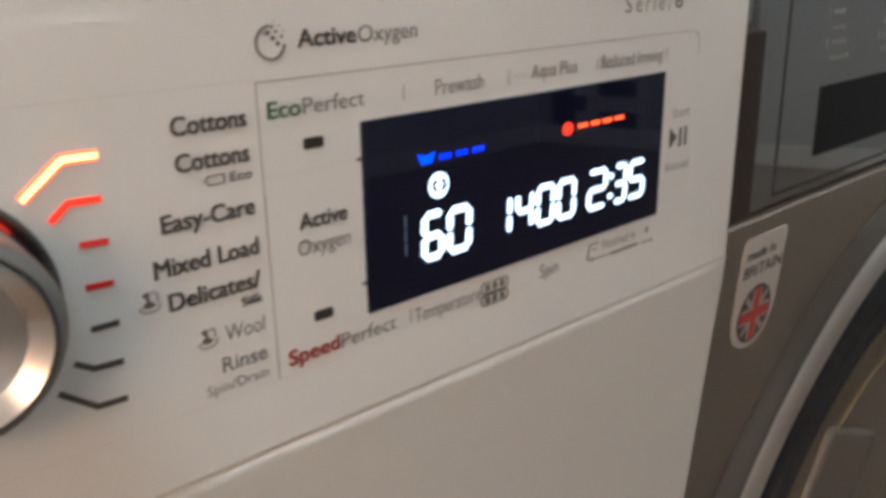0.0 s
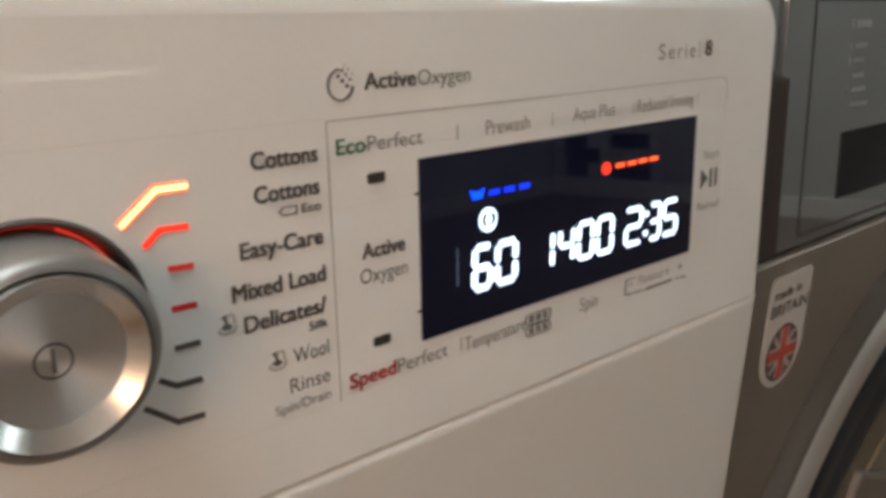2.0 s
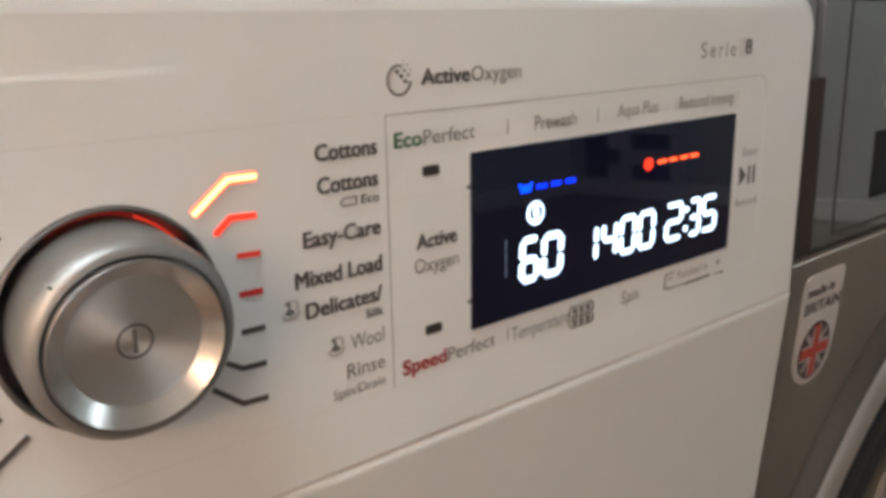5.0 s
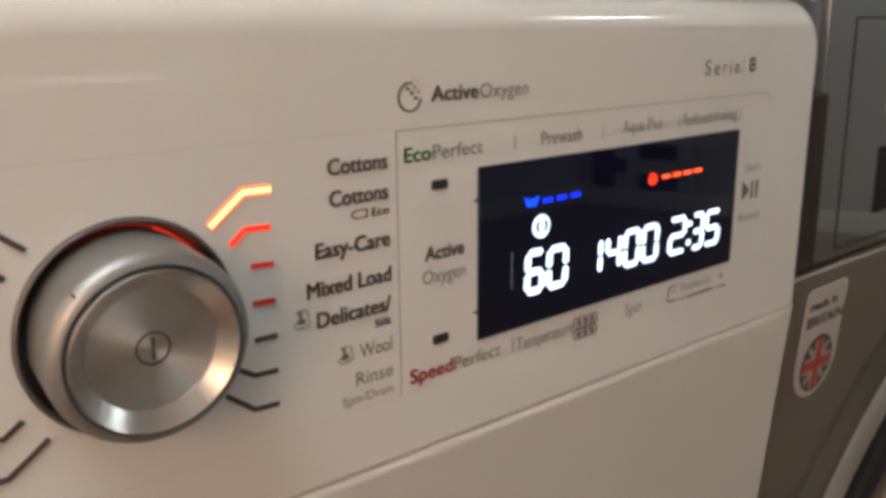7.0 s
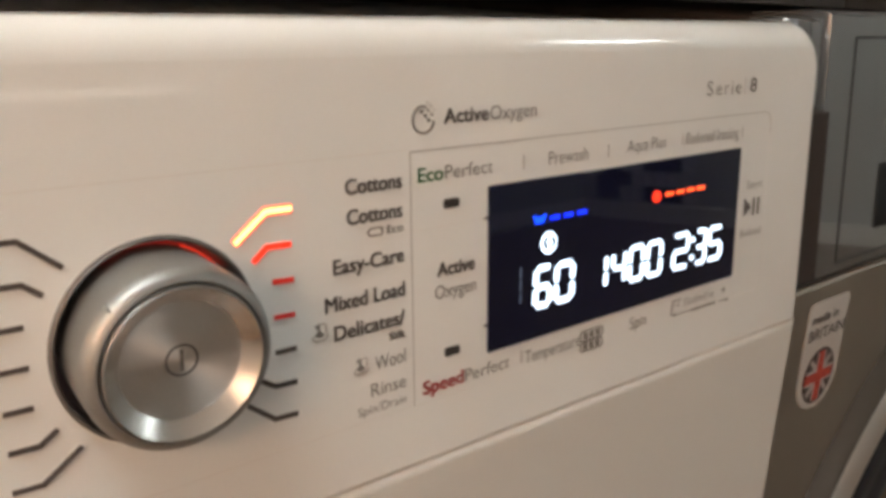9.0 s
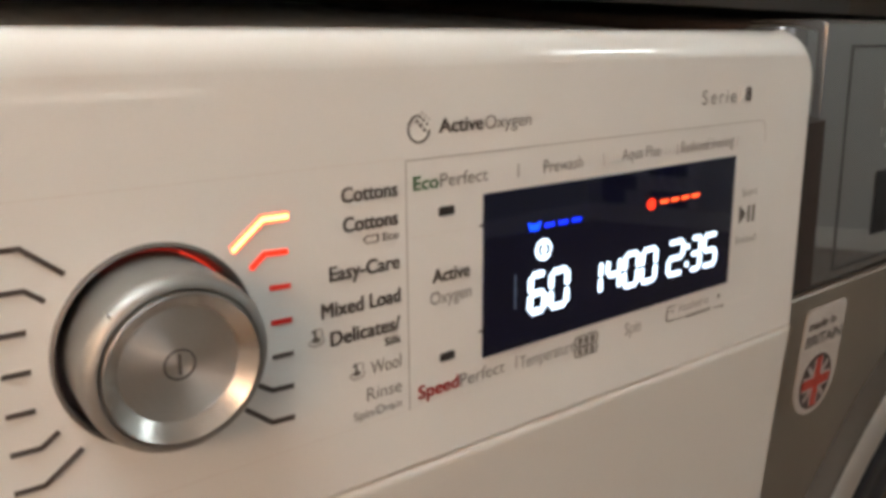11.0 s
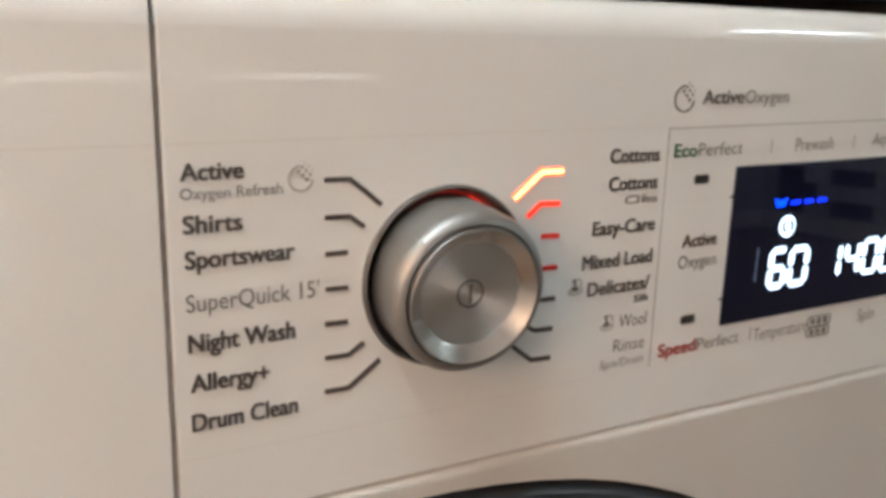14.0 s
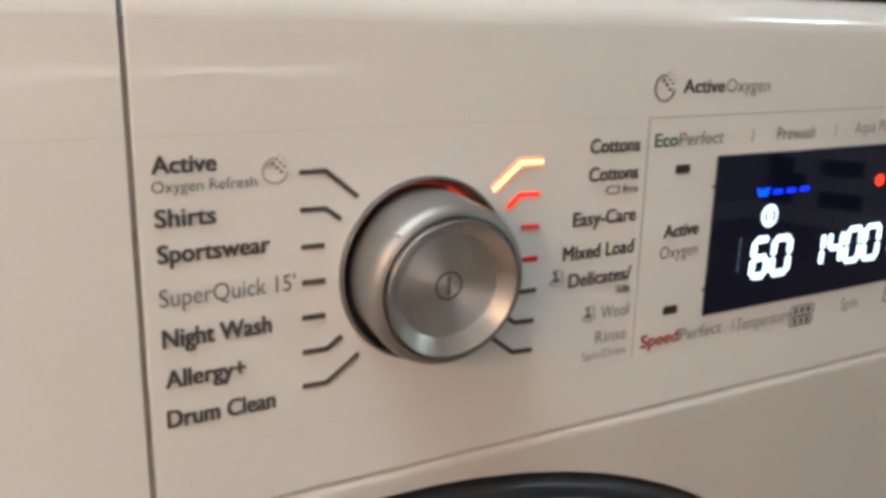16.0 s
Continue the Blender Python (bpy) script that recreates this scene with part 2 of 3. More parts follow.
def moulding(x0, x1, z0, z1, radii, fillets, fillet_depth, depth, front=0.0, n=8, steps=8, hole=None):
    """A moulded front: rounded outline, edges rolled back by a fillet that differs side by side (left, right, bottom, top)."""
    loops = [[(x, front + depth, z) for x, z in outline(x0, x1, z0, z1, radii, n)]]
    l, r, b, t = fillets
    for k in range(steps + 1):
        a = math.pi / 2 * k / steps
        f, y = 1 - math.cos(a), front + fillet_depth * (1 - math.sin(a))
        shrink = max(f * max(fillets), 0)
        rr = [max(q - shrink * 0.8, 0.0004) for q in radii]
        loops.append([(x, y, z) for x, z in outline(x0 + l * f, x1 - r * f, z0 + b * f, z1 - t * f, rr, n)])
    bm = bridge(bmesh.new(), loops, close_first=True, close_last=hole is None)
    if hole:
        # a round opening through the front: its rim joined to the outline by triangles
        bm.verts.ensure_lookup_table()
        edges = [e for e in bm.edges if len(e.link_faces) == 1]
        cx, cz, r = hole
        rim = [bm.verts.new((cx + r * math.cos(math.tau * k / 96), front, cz + r * math.sin(math.tau * k / 96))) for k in range(96)]
        edges += [bm.edges.new((rim[k], rim[(k + 1) % 96])) for k in range(96)]
        bmesh.ops.triangle_fill(bm, use_beauty=True, edges=edges, normal=(0, -1, 0))
    return bm


def lathe(profile, cx=0.0, cz=0.0, n=96, close_first=False, close_last=True):
    """Rings about an axis along y: profile of (radius, y)."""
    loops = [[(cx + r * math.cos(2 * math.pi * k / n), y, cz + r * math.sin(2 * math.pi * k / n)) for k in range(n)] for r, y in profile]
    return bridge(bmesh.new(), loops, close_first, close_last)


def plate(points, y0, y1, bm=None):
    """A flat shape of outline points (x, z), from y0 (front) to y1."""
    bm = bm or bmesh.new()
    a = [bm.verts.new((x, y0, z)) for x, z in points]
    b = [bm.verts.new((x, y1, z)) for x, z in points]
    bm.faces.new(a)
    bm.faces.new(b)
    for k in range(len(a)):
        j = (k + 1) % len(a)
        bm.faces.new((a[k], a[j], b[j], b[k]))
    return bm


def stroke(points, width, y0, y1, bm=None, closed=False):
    """A line of even width through points (x, z), mitred at its bends."""
    pts = [Vector(p) for p in points]
    left, right = [], []
    n = len(pts)
    for k, p in enumerate(pts):
        before = pts[k - 1] if k or closed else None
        after = pts[(k + 1) % n] if k < n - 1 or closed else None
        d0 = (p - before).normalized() if before is not None else None
        d1 = (after - p).normalized() if after is not None else None
        d = ((d0 or d1) + (d1 or d0)).normalized()
        side = Vector((-d.y, d.x))
        w = width / 2 / max(0.4, side.dot(Vector((-(d1 or d0).y, (d1 or d0).x))))
        left.append(p + side * w)
        right.append(p - side * w)
    bm = bm or bmesh.new()
    spans = n if closed else n - 1
    front = [[bm.verts.new((q.x, y0, q.y)) for q in row] for row in (left, right)]
    back = [[bm.verts.new((q.x, y1, q.y)) for q in row] for row in (left, right)]
    for k in range(spans):
        j = (k + 1) % n
        bm.faces.new((front[0][k], front[0][j], front[1][j], front[1][k]))
        bm.faces.new((front[0][k], front[0][j], back[0][j], back[0][k]))
        bm.faces.new((front[1][k], front[1][j], back[1][j], back[1][k]))
    if not closed:
        for k in (0, -1):
            bm.faces.new((front[0][k], front[1][k], back[1][k], back[0][k]))
    return bm


def ring_points(cx, cz, r, n=32, a0=0.0, a1=360.0):
    whole = abs(a1 - a0 - 360) < 1e-6
    return [(cx + r * math.cos(radians(a0 + (a1 - a0) * k / (n if whole else n - 1))), cz + r * math.sin(radians(a0 + (a1 - a0) * k / (n if whole else n - 1)))) for k in range(n)]


def written(text):
    """The mesh of a word in the built-in font, lying in x and y."""
    curve = bpy.data.curves.new("word", "FONT")
    curve.body, curve.resolution_u = text, 4
    ob = new("word", curve)
    bpy.context.view_layer.update()
    me = bpy.data.meshes.new_from_object(ob.evaluated_get(bpy.context.evaluated_depsgraph_get()))
    bpy.data.objects.remove(ob)
    bpy.data.curves.remove(curve)
    return me


def extent(me):
    co = np.empty(len(me.vertices) * 3)
    me.vertices.foreach_get("co", co)
    co = co.reshape(-1, 3)
    return co[:, 0].min(), co[:, 0].max(), co[:, 1].max()


CAP = extent(written("H"))[2]


def lettering(text, x0, x1, z, cap, mat, parent, bold=0.0, y=-0.0003, label=""):
    """A printed word from x0 to x1 on the baseline z, with capitals of height cap; bold prints it five times, a hair apart."""
    me = written(text)
    a, b, _ = extent(me)
    push = bold * cap
    sx, sz = (x1 - x0 - 2 * push) / (b - a), cap / CAP
    bm = bmesh.new()
    for k, (u, w) in enumerate(((0, 0), (1, 0.6), (-1, 0.6), (-1, -0.6), (1, -0.6)) if bold else ((0, 0),)):
        first = len(bm.verts)
        bm.from_mesh(me)
        bm.verts.ensure_lookup_table()
        for v in bm.verts[first:]:
            v.co = Vector((x0 + push * (1 + u) + (v.co.x - a) * sx, y - 0.00002 * k, z + v.co.y * sz + push * w))
    made = bpy.data.meshes.new("lettering")
    bm.to_mesh(made)
    bm.free()
    made.materials.append(mat)
    ob = new("lettering", made)
    ob.parent = parent
    return tagged(ob, label or f"printed lettering reading {text}")


# ---- the room ----
T = 0.12
structure("floor", boxed(RX0 - T, RX1 + T, RY0 - T, RY1 + T, -0.1, -0.004), GROUT, "subfloor under brown wooden boards")
structure("ceiling", boxed(RX0 - T, RX1 + T, RY0 - T, RY1 + T, RZ1, RZ1 + 0.1), CEILING, "plain white painted ceiling")
structure("wall_north", boxed(RX0 - T, RX1 + T, RY1, RY1 + T, 0, RZ1), PLASTER, "grey painted wall behind the machines")
structure("wall_east", boxed(RX1, RX1 + T, RY0, RY1, 0, RZ1), PLASTER, "grey painted wall with a white skirting board")
structure("wall_west", boxed(RX0 - T, RX0, RY0, RY1, 0, RZ1), WHITE_WALL, "plain white painted side wall")
bm = bmesh.new()
box(bm, RX0 - T, WX0, RY0 - T, RY0, 0, RZ1)
box(bm, WX1, RX1 + T, RY0 - T, RY0, 0, RZ1)
box(bm, WX0, WX1, RY0 - T, RY0, 0, WZ0)
box(bm, WX0, WX1, RY0 - T, RY0, WZ1, RZ1)
structure("wall_south", bm, PLASTER, "grey painted wall with a window opening")
structure("baseboard_east", boxed(RX1 - 0.018, RX1, RY0, RY1, 0, 0.105, bevel=0.005), SKIRT, "white painted skirting board along the wall")
structure("baseboard_south", boxed(WX1 + 0.05, RX1 - 0.02, RY0, RY0 + 0.018, 0, 0.105, bevel=0.005), SKIRT, "white painted skirting board along the wall")


def glazed(name, label, x0, x1, z0, z1, bars):
    window = thing(name, label, "window", kind="structure")
    part("window_frame", stroke([(x0 + 0.03, z0 + 0.03), (x1 - 0.03, z0 + 0.03), (x1 - 0.03, z1 - 0.03), (x0 + 0.03, z1 - 0.03)], 0.06, RY0 - 0.09, RY0 - 0.03, closed=True), FRAME, window)
    for k in range(bars):
        x = x0 + (x1 - x0) * (k + 1) / (bars + 1)
        part("mullion", boxed(x - 0.025, x + 0.025, RY0 - 0.088, RY0 - 0.032, z0 + 0.06, z1 - 0.06, bevel=0.004), FRAME, window)
    part("window_sill", boxed(x0 - 0.04, x1 + 0.04, RY0 - 0.02, RY0 + 0.06, z0 - 0.025, z0, bevel=0.004), FRAME, window)


glazed("window_1", "tall white framed window letting in daylight", WX0, WX1, WZ0, WZ1, 0)
structure("backdrop", boxed(WX0 - 0.6, WX1 + 0.8, RY0 - 0.62, RY0 - 0.6, WZ0 - 0.6, WZ1 + 0.9), OUTSIDE, "bright plain daylight outside the window")
# unseen warm globe, added so the machines are brighter towards the left
lamp = thing("added_wall_globe", "warm glowing globe on the side wall, added to light from the left", "lamp", pose(RX0, WARM_GLOBE[1], WARM_GLOBE[2]))
part("wall_plate", boxed(0.0, 0.012, -0.05, 0.05, -0.05, 0.05, bevel=0.004), FRAME, lamp)
part("arm", boxed(0.01, 0.062, -0.01, 0.01, -0.01, 0.01, bevel=0.003), FRAME, lamp)
globe = bmesh.new()
bmesh.ops.create_uvsphere(globe, u_segments=32, v_segments=16, radius=0.18, matrix=Matrix.Translation((0.235, 0, 0)))
part("shade", globe, WARM_GLOW, lamp, "glowing opal globe")

def unseen_ceiling_light(x, y, diffuser):
    light = thing("unseen_ceiling_light", "flat rectangular cool lit panel on the ceiling, out of view", "lamp", pose(x, y, RZ1), "ceiling lights")
    part("light_frame", boxed(-0.45, 0.45, -0.18, 0.18, -0.03, 0.0, bevel=0.004), FRAME, light)
    part("light_panel", boxed(-0.42, 0.42, -0.15, 0.15, -0.034, -0.0305, bevel=0.001, segments=1), diffuser, light, "glowing diffuser panel")


unseen_ceiling_light(*PANEL_LIGHT, LAMP_PANEL)
# added fill: brightens the east wall that the glossy fronts mirror
unseen_ceiling_light(3.7, -2.1, FAR_FILL)

# slim glowing bar added along the far wall for the line mirrored in the glossy fascia
glow_bar = thing("glow_bar", "slim glowing bar added on the far wall for a mirrored line", "lamp", pose(1.15, RY0, 0.905))
part("housing", boxed(-0.78, 0.78, 0.0, 0.022, -0.022, 0.022, bevel=0.003), FRAME, glow_bar)
part("diffuser", boxed(-0.77, 0.77, 0.0225, 0.030, -0.009, 0.009, bevel=0.003), GLOW_BAR, glow_bar, "glowing slim diffuser")

# worktop over both machines
worktop = thing("worktop", "pale laminate kitchen worktop above the machines", "worktop")
part("slab", boxed(RX0, 1.9, 0.035, RY1, 0.872, 0.91, bevel=0.004), WORKTOP, worktop)
part("end_support", boxed(1.87, 1.9, 0.05, RY1, 0.0, 0.871, bevel=0.002), WORKTOP, worktop)
part("end_support", boxed(RX0, RX0 + 0.03, 0.05, RY1, 0.0, 0.871, bevel=0.002), WORKTOP, worktop)

# ---- the white washing machine ----
LINE = 0.7145      # height about which the control panel leans
GAP = 0.7200       # joint between control panel and front panel
LEAN_BACK = 4.5    # degrees by which the control panel leans back
machine = thing("washing_machine", "white front-loading washing machine with a lit control panel, under a worktop", "washing machine")
part("cabinet", boxed(0.0, 0.598, 0.03, 0.56, 0.02, 0.842, bevel=0.006), BODY, machine)
for fx in (0.05, 0.548):
    for fy in (0.08, 0.5):
        b = bmesh.new()
        bmesh.ops.create_cone(b, cap_ends=True, segments=24, radius1=0.022, radius2=0.018, depth=0.02, matrix=Matrix.Translation((fx, fy, 0.01)))
        part("foot", b, RUBBER, machine)

# front panel with a round opening for the door
DX, DZ, DR = 0.298, 0.4700, 0.2418


def follow_joint(bm):
    """The joint runs very slightly down towards the side of the dark machine."""
    for v in bm.verts:
        if abs(v.co.z - GAP) < 0.006:
            v.co.z += 0.0007 - 0.0095 * (v.co.x - 0.3)
    return bm


def front_panel():
    n = 96
    x0, x1, z0, z1 = 0.0, 0.603, 0.06, GAP - 0.0004
    turns = [math.tau * k / n for k in range(n)] + [math.atan2(z - DZ, x - DX) % math.tau for x in (x0, x1) for z in (z0, z1)]
    hole = [(DX + (DR + 0.0005) * math.cos(a), DZ + (DR + 0.0005) * math.sin(a)) for a in sorted(turns)]

    def reach(p, inset):
        """Out from the hole's centre through p to the panel's edge."""
        d = Vector((p[0] - DX, p[1] - DZ)).normalized()
        far = []
        if abs(d.x) > 1e-6:
            far.append(((x1 - inset if d.x > 0 else x0 + inset) - DX) / d.x)
        if abs(d.y) > 1e-6:
            far.append(((z1 - inset if d.y > 0 else z0 + inset) - DZ) / d.y)
        s = min(f for f in far if f > 0)
        return DX + d.x * s, DZ + d.y * s

    loops = [[(x, 0.03, z) for x, z in hole], [(x, 0.002, z) for x, z in hole]]
    wide = [(DX + (x - DX) * 1.004, DZ + (z - DZ) * 1.004) for x, z in hole]
    loops.append([(x, 0.0, z) for x, z in wide])
    steps = 6
    for k in range(steps, -1, -1):
        a = math.pi / 2 * k / steps
        loops.append([(*reach(p, 0.0032 * (1 - math.cos(a)))[:1], 0.0016 * (1 - math.sin(a)), reach(p, 0.0032 * (1 - math.cos(a)))[1]) for p in hole])
    loops.append([(reach(p, 0)[0], 0.03, reach(p, 0)[1]) for p in hole])
    return follow_joint(bridge(bmesh.new(), loops, False, False))


part("front_panel", front_panel(), BODY, machine)
part("kick_panel", boxed(0.0, 0.598, 0.006, 0.03, 0.02, 0.058, bevel=0.003), BODY, machine)
door = part("door", lathe([(DR - 0.002, 0.02), (DR, 0.002), (DR - 0.0008, -0.0004), (DR - 0.0030, -0.0021), (DR - 0.0060, -0.0030)], DX, DZ, close_last=False), DARK_RIM, machine, "round porthole door with a dark rim")
part("door_ring", lathe([(DR - 0.00605, -0.0030), (DR - 0.0095, -0.0043), (DR - 0.0135, -0.0050), (DR - 0.0155, -0.0049)], DX, DZ, close_last=False), SILVER, door, "silver inner door ring")
part("door_lip", lathe([(DR - 0.01555, -0.0049), (DR - 0.0164, -0.0046), (DR - 0.0170, -0.0036)], DX, DZ, close_last=False), FRAME, door, "thin pale lip round the glass")
part("door_glass", lathe([(DR - 0.01705, -0.0035), (DR - 0.024, 0.002), (DR - 0.040, 0.004), (DR - 0.065, 0.000), (DR - 0.12, -0.012), (0.04, -0.018)], DX, DZ), DOOR_GLASS, door, "dark domed door glass")
part("door_handle", boxed(DX + DR - 0.05, DX + DR - 0.02, -0.022, -0.012, DZ - 0.05, DZ + 0.05, bevel=0.004), DARK_RIM, door)

# control panel: its own axes, leaning back about the joint
PANEL = Matrix.Translation((0, 0, LINE)) @ pose(0, 0, 0, -LEAN_BACK) @ Matrix.Translation((0, 0, -LINE))
panel = part("control_panel", follow_joint(moulding(0.2397, 0.6055, GAP + 0.0000, 0.8480, (0.0004, 0.003, 0.019, 0.0004), (0.0005, 0.005, 0.0007, 0.010), 0.009, 0.04, hole=(0.3105, 0.7761, 0.0237))), ENAMEL, machine, "glossy white control panel, leaning back slightly", PANEL)
drawer = part("detergent_drawer", follow_joint(moulding(0.0, 0.2390, GAP + 0.0000, 0.8480, (0.003, 0.0004, 0.0004, 0.019), (0.007, 0.0005, 0.0007, 0.010), 0.009, 0.04)), ENAMEL, machine, "white detergent drawer front", PANEL)
part("joint_strip", boxed(0.004, 0.598, 0.0055, 0.03, GAP - 0.004, GAP + 0.015), GROOVE, machine, "recessed joint strip")

part("drawer_joint", boxed(0.2385, 0.2402, 0.0011, 0.03, GAP + 0.003, 0.838), JOINT, machine, "dark joint beside the drawer", PANEL)
# faint raised lines on the panel and the drawer
part("groove", boxed(0.2402, 0.3828, -0.00008, 0.0008, 0.8130, 0.8134), GROOVE, panel)
part("groove", boxed(0.2402, 0.3828, -0.00008, 0.0008, 0.7387, 0.7390), GROOVE, panel)
part("groove", boxed(0.006, 0.2385, -0.00008, 0.0008, 0.8130, 0.8134), GROOVE, drawer)
# printed frame round the display area
part("frame_line", stroke([(0.3833, 0.7387), (0.3831, 0.8125), (0.5625, 0.8129), (0.5660, 0.8120), (0.5674, 0.8092), (0.5677, 0.8040)], 0.00042, -0.00012, 0.0004), INK_FAINT, panel, "thin grey printed frame line")
part("frame_line", stroke([(0.5672, 0.8106), (0.5690, 0.742), (0.5665, 0.7385), (0.3838, 0.7385)], 0.0003, -0.00009, 0.0004), GROOVE, panel)
part("frame_line", stroke([(0.3836, 0.7905), (0.4115, 0.7905)], 0.0003, -0.00009, 0.0004), GROOVE, panel)

# programme names
WORDS = [
    ("Active", 0.2432, 0.2573, 0.8052, 0.0037, INK, 0.045), ("Oxygen Refresh", 0.2431, 0.2662, 0.8010, 0.0025, INK_LIGHT, 0.0),
    ("Shirts", 0.2433, 0.2567, 0.7934, 0.0039, INK, 0.045), ("Sportswear", 0.2434, 0.2689, 0.7853, 0.0040, INK, 0.045),
    ("SuperQuick 15'", 0.2433, 0.2748, 0.7752, 0.0041, INK_LIGHT, 0.0), ("Night Wash", 0.2433, 0.2687, 0.7656, 0.0042, INK, 0.045),
    ("Allergy+", 0.2434, 0.2621, 0.7559, 0.0041, INK, 0.045), ("Drum Clean", 0.2433, 0.2691, 0.7461, 0.0042, INK, 0.045),
    ("Cottons", 0.3616, 0.3800, 0.8034, 0.0039, INK, 0.045), ("Cottons", 0.3618, 0.3800, 0.7954, 0.0039, INK, 0.045),
    ("Eco", 0.3746, 0.3802, 0.7914, 0.0021, INK, 0.035), ("Easy-Care", 0.3571, 0.3803, 0.7828, 0.0039, INK, 0.045),
    ("Mixed Load", 0.3542, 0.3804, 0.7730, 0.0040, INK, 0.045), ("Delicates/", 0.3567, 0.3801, 0.7648, 0.0040, INK, 0.045),
    ("Silk", 0.3746, 0.3803, 0.7609, 0.0022, INK, 0.035), ("Wool", 0.3696, 0.3802, 0.7534, 0.0040, INK_LIGHT, 0.0),
    ("Rinse", 0.3681, 0.3802, 0.7458, 0.0039, INK_LIGHT, 0.0), ("Spin/Drain", 0.3635, 0.3802, 0.7410, 0.0026, INK_LIGHT, 0.0),
    ("Eco", 0.3854, 0.3946, 0.8040, 0.0038, INK_GREEN, 0.04), ("Perfect", 0.3952, 0.4136, 0.8040, 0.0038, INK_LIGHT, 0.0),
    ("Active", 0.3920, 0.4065, 0.7760, 0.0039, INK, 0.045), ("Oxygen", 0.3912, 0.4071, 0.7693, 0.0039, INK_LIGHT, 0.0),
    ("Speed", 0.3862, 0.4020, 0.7413, 0.0040, INK_RED, 0.04), ("Perfect", 0.4026, 0.4214, 0.7411, 0.0040, INK_LIGHT, 0.0),
    ("Prewash", 0.4375, 0.4559, 0.8038, 0.0041, INK_LIGHT, 0.0), ("Aqua Plus", 0.4760, 0.4974, 0.8043, 0.0040, INK_LIGHT, 0.0),
    ("Reduced Ironing", 0.5098, 0.5440, 0.8041, 0.0042, INK_LIGHT, 0.0),
    ("Active", 0.3948, 0.4118, 0.8195, 0.0039, INK, 0.045), ("Oxygen", 0.4124, 0.4315, 0.8194, 0.0039, INK_LIGHT, 0.0),
    ("8", 0.5498, 0.5544, 0.8213, 0.0052, INK, 0.02), ("Temperature", 0.4283, 0.4548, 0.7403, 0.0043, INK_LIGHT, 0.0),
    ("Spin", 0.4818, 0.4912, 0.7397, 0.0045, INK_LIGHT, 0.0), ("Finished in", 0.5148, 0.5340, 0.7417, 0.0033, INK_LIGHT, 0.0),
    ("Start", 0.5531, 0.5640, 0.7827, 0.0032, INK_LIGHT, 0.0), ("Reload", 0.5507, 0.5657, 0.7631, 0.0030, INK_LIGHT, 0.0),
]
for text, x0, x1, z, cap, mat, bold in WORDS:
    lettering(text, x0, x1, z, cap, mat, panel, bold)
for ch, x0, x1 in (("S", 0.5210, 0.5247), ("e", 0.5268, 0.5304), ("r", 0.5325, 0.5350), ("i", 0.5370, 0.5379), ("e", 0.5399, 0.5435)):
    lettering(ch, x0, x1, 0.8210, 0.0052, INK_LIGHT, panel, label="printed letter of a spaced word")
for x, z0, z1, mat in ((0.4265, 0.8036, 0.8078, INK_FAINT), (0.4663, 0.8036, 0.8078, INK_FAINT), (0.5078, 0.8040, 0.8076, INK_FAINT), (0.5469, 0.8040, 0.8080, INK_FAINT), (0.5463, 0.8205, 0.8268, INK_FAINT), (0.4269, 0.7410, 0.7453, INK_FAINT)):
    part("divider", boxed(x - 0.0002, x + 0.0002, -0.0003, 0.0004, z0, z1), mat, panel)

# selector lines left and right of the knob
KX, KZ = 0.3105, 0.7761
LEFT = [((0.2764, 0.8035), (0.2829, 0.8034), (0.2912, 0.7966)), ((0.2765, 0.7945), (0.2829, 0.7943), (0.2867, 0.7914)), ((0.2766, 0.7855), (0.2823, 0.7854)),
        ((0.2766, 0.7767), (0.2824, 0.7766)), ((0.2764, 0.7678), (0.2823, 0.7677)), ((0.2764, 0.7590), (0.2827, 0.7589), (0.2866, 0.7616)), ((0.2762, 0.7501), (0.2825, 0.7500), (0.2911, 0.7562))]
RIGHT = [((0.3457, 0.8021), (0.3386, 0.8022), (0.3301, 0.7955)), ((0.3452, 0.7931), (0.3387, 0.7934), (0.3347, 0.7901)), ((0.3455, 0.7840), (0.3397, 0.7843)),
         ((0.3454, 0.7749), (0.3396, 0.7751)), ((0.3454, 0.7658), (0.3394, 0.7659)), ((0.3451, 0.7568), (0.3388, 0.7571), (0.3350, 0.7595)), ((0.3449, 0.7480), (0.3383, 0.7483), (0.3310, 0.7540))]
for line in LEFT:
    part("selector_mark", stroke(line, 0.0012, -0.0004, 0.0004), INK, panel)
for line, mat, label in zip(RIGHT, (LIT_ORANGE, LIT_MID, LIT_DIM, LIT_FAINT, INK, INK, INK), ("glowing orange selector line", "glowing red selector line", "dim red selector line", "faint red selector line", "", "", "")):
    part("selector_mark", stroke(line, 0.0021 if mat is LIT_ORANGE else 0.0013, -0.0004, 0.0004), mat, panel, label)
part("light_core", stroke(RIGHT[0], 0.0012, -0.0005, -0.0003), LIT_CORE, panel, "bright core of the lit selector line")

# button lights
for z in (0.7968, 0.7522):
    part("button_light", moulding(0.3948, 0.4006, z - 0.0014, z + 0.0014, (0.0008,) * 4, (0.0003,) * 4, 0.0003, 0.001, front=-0.0005, n=4, steps=2), SEAM, panel, "small dark oval indicator")


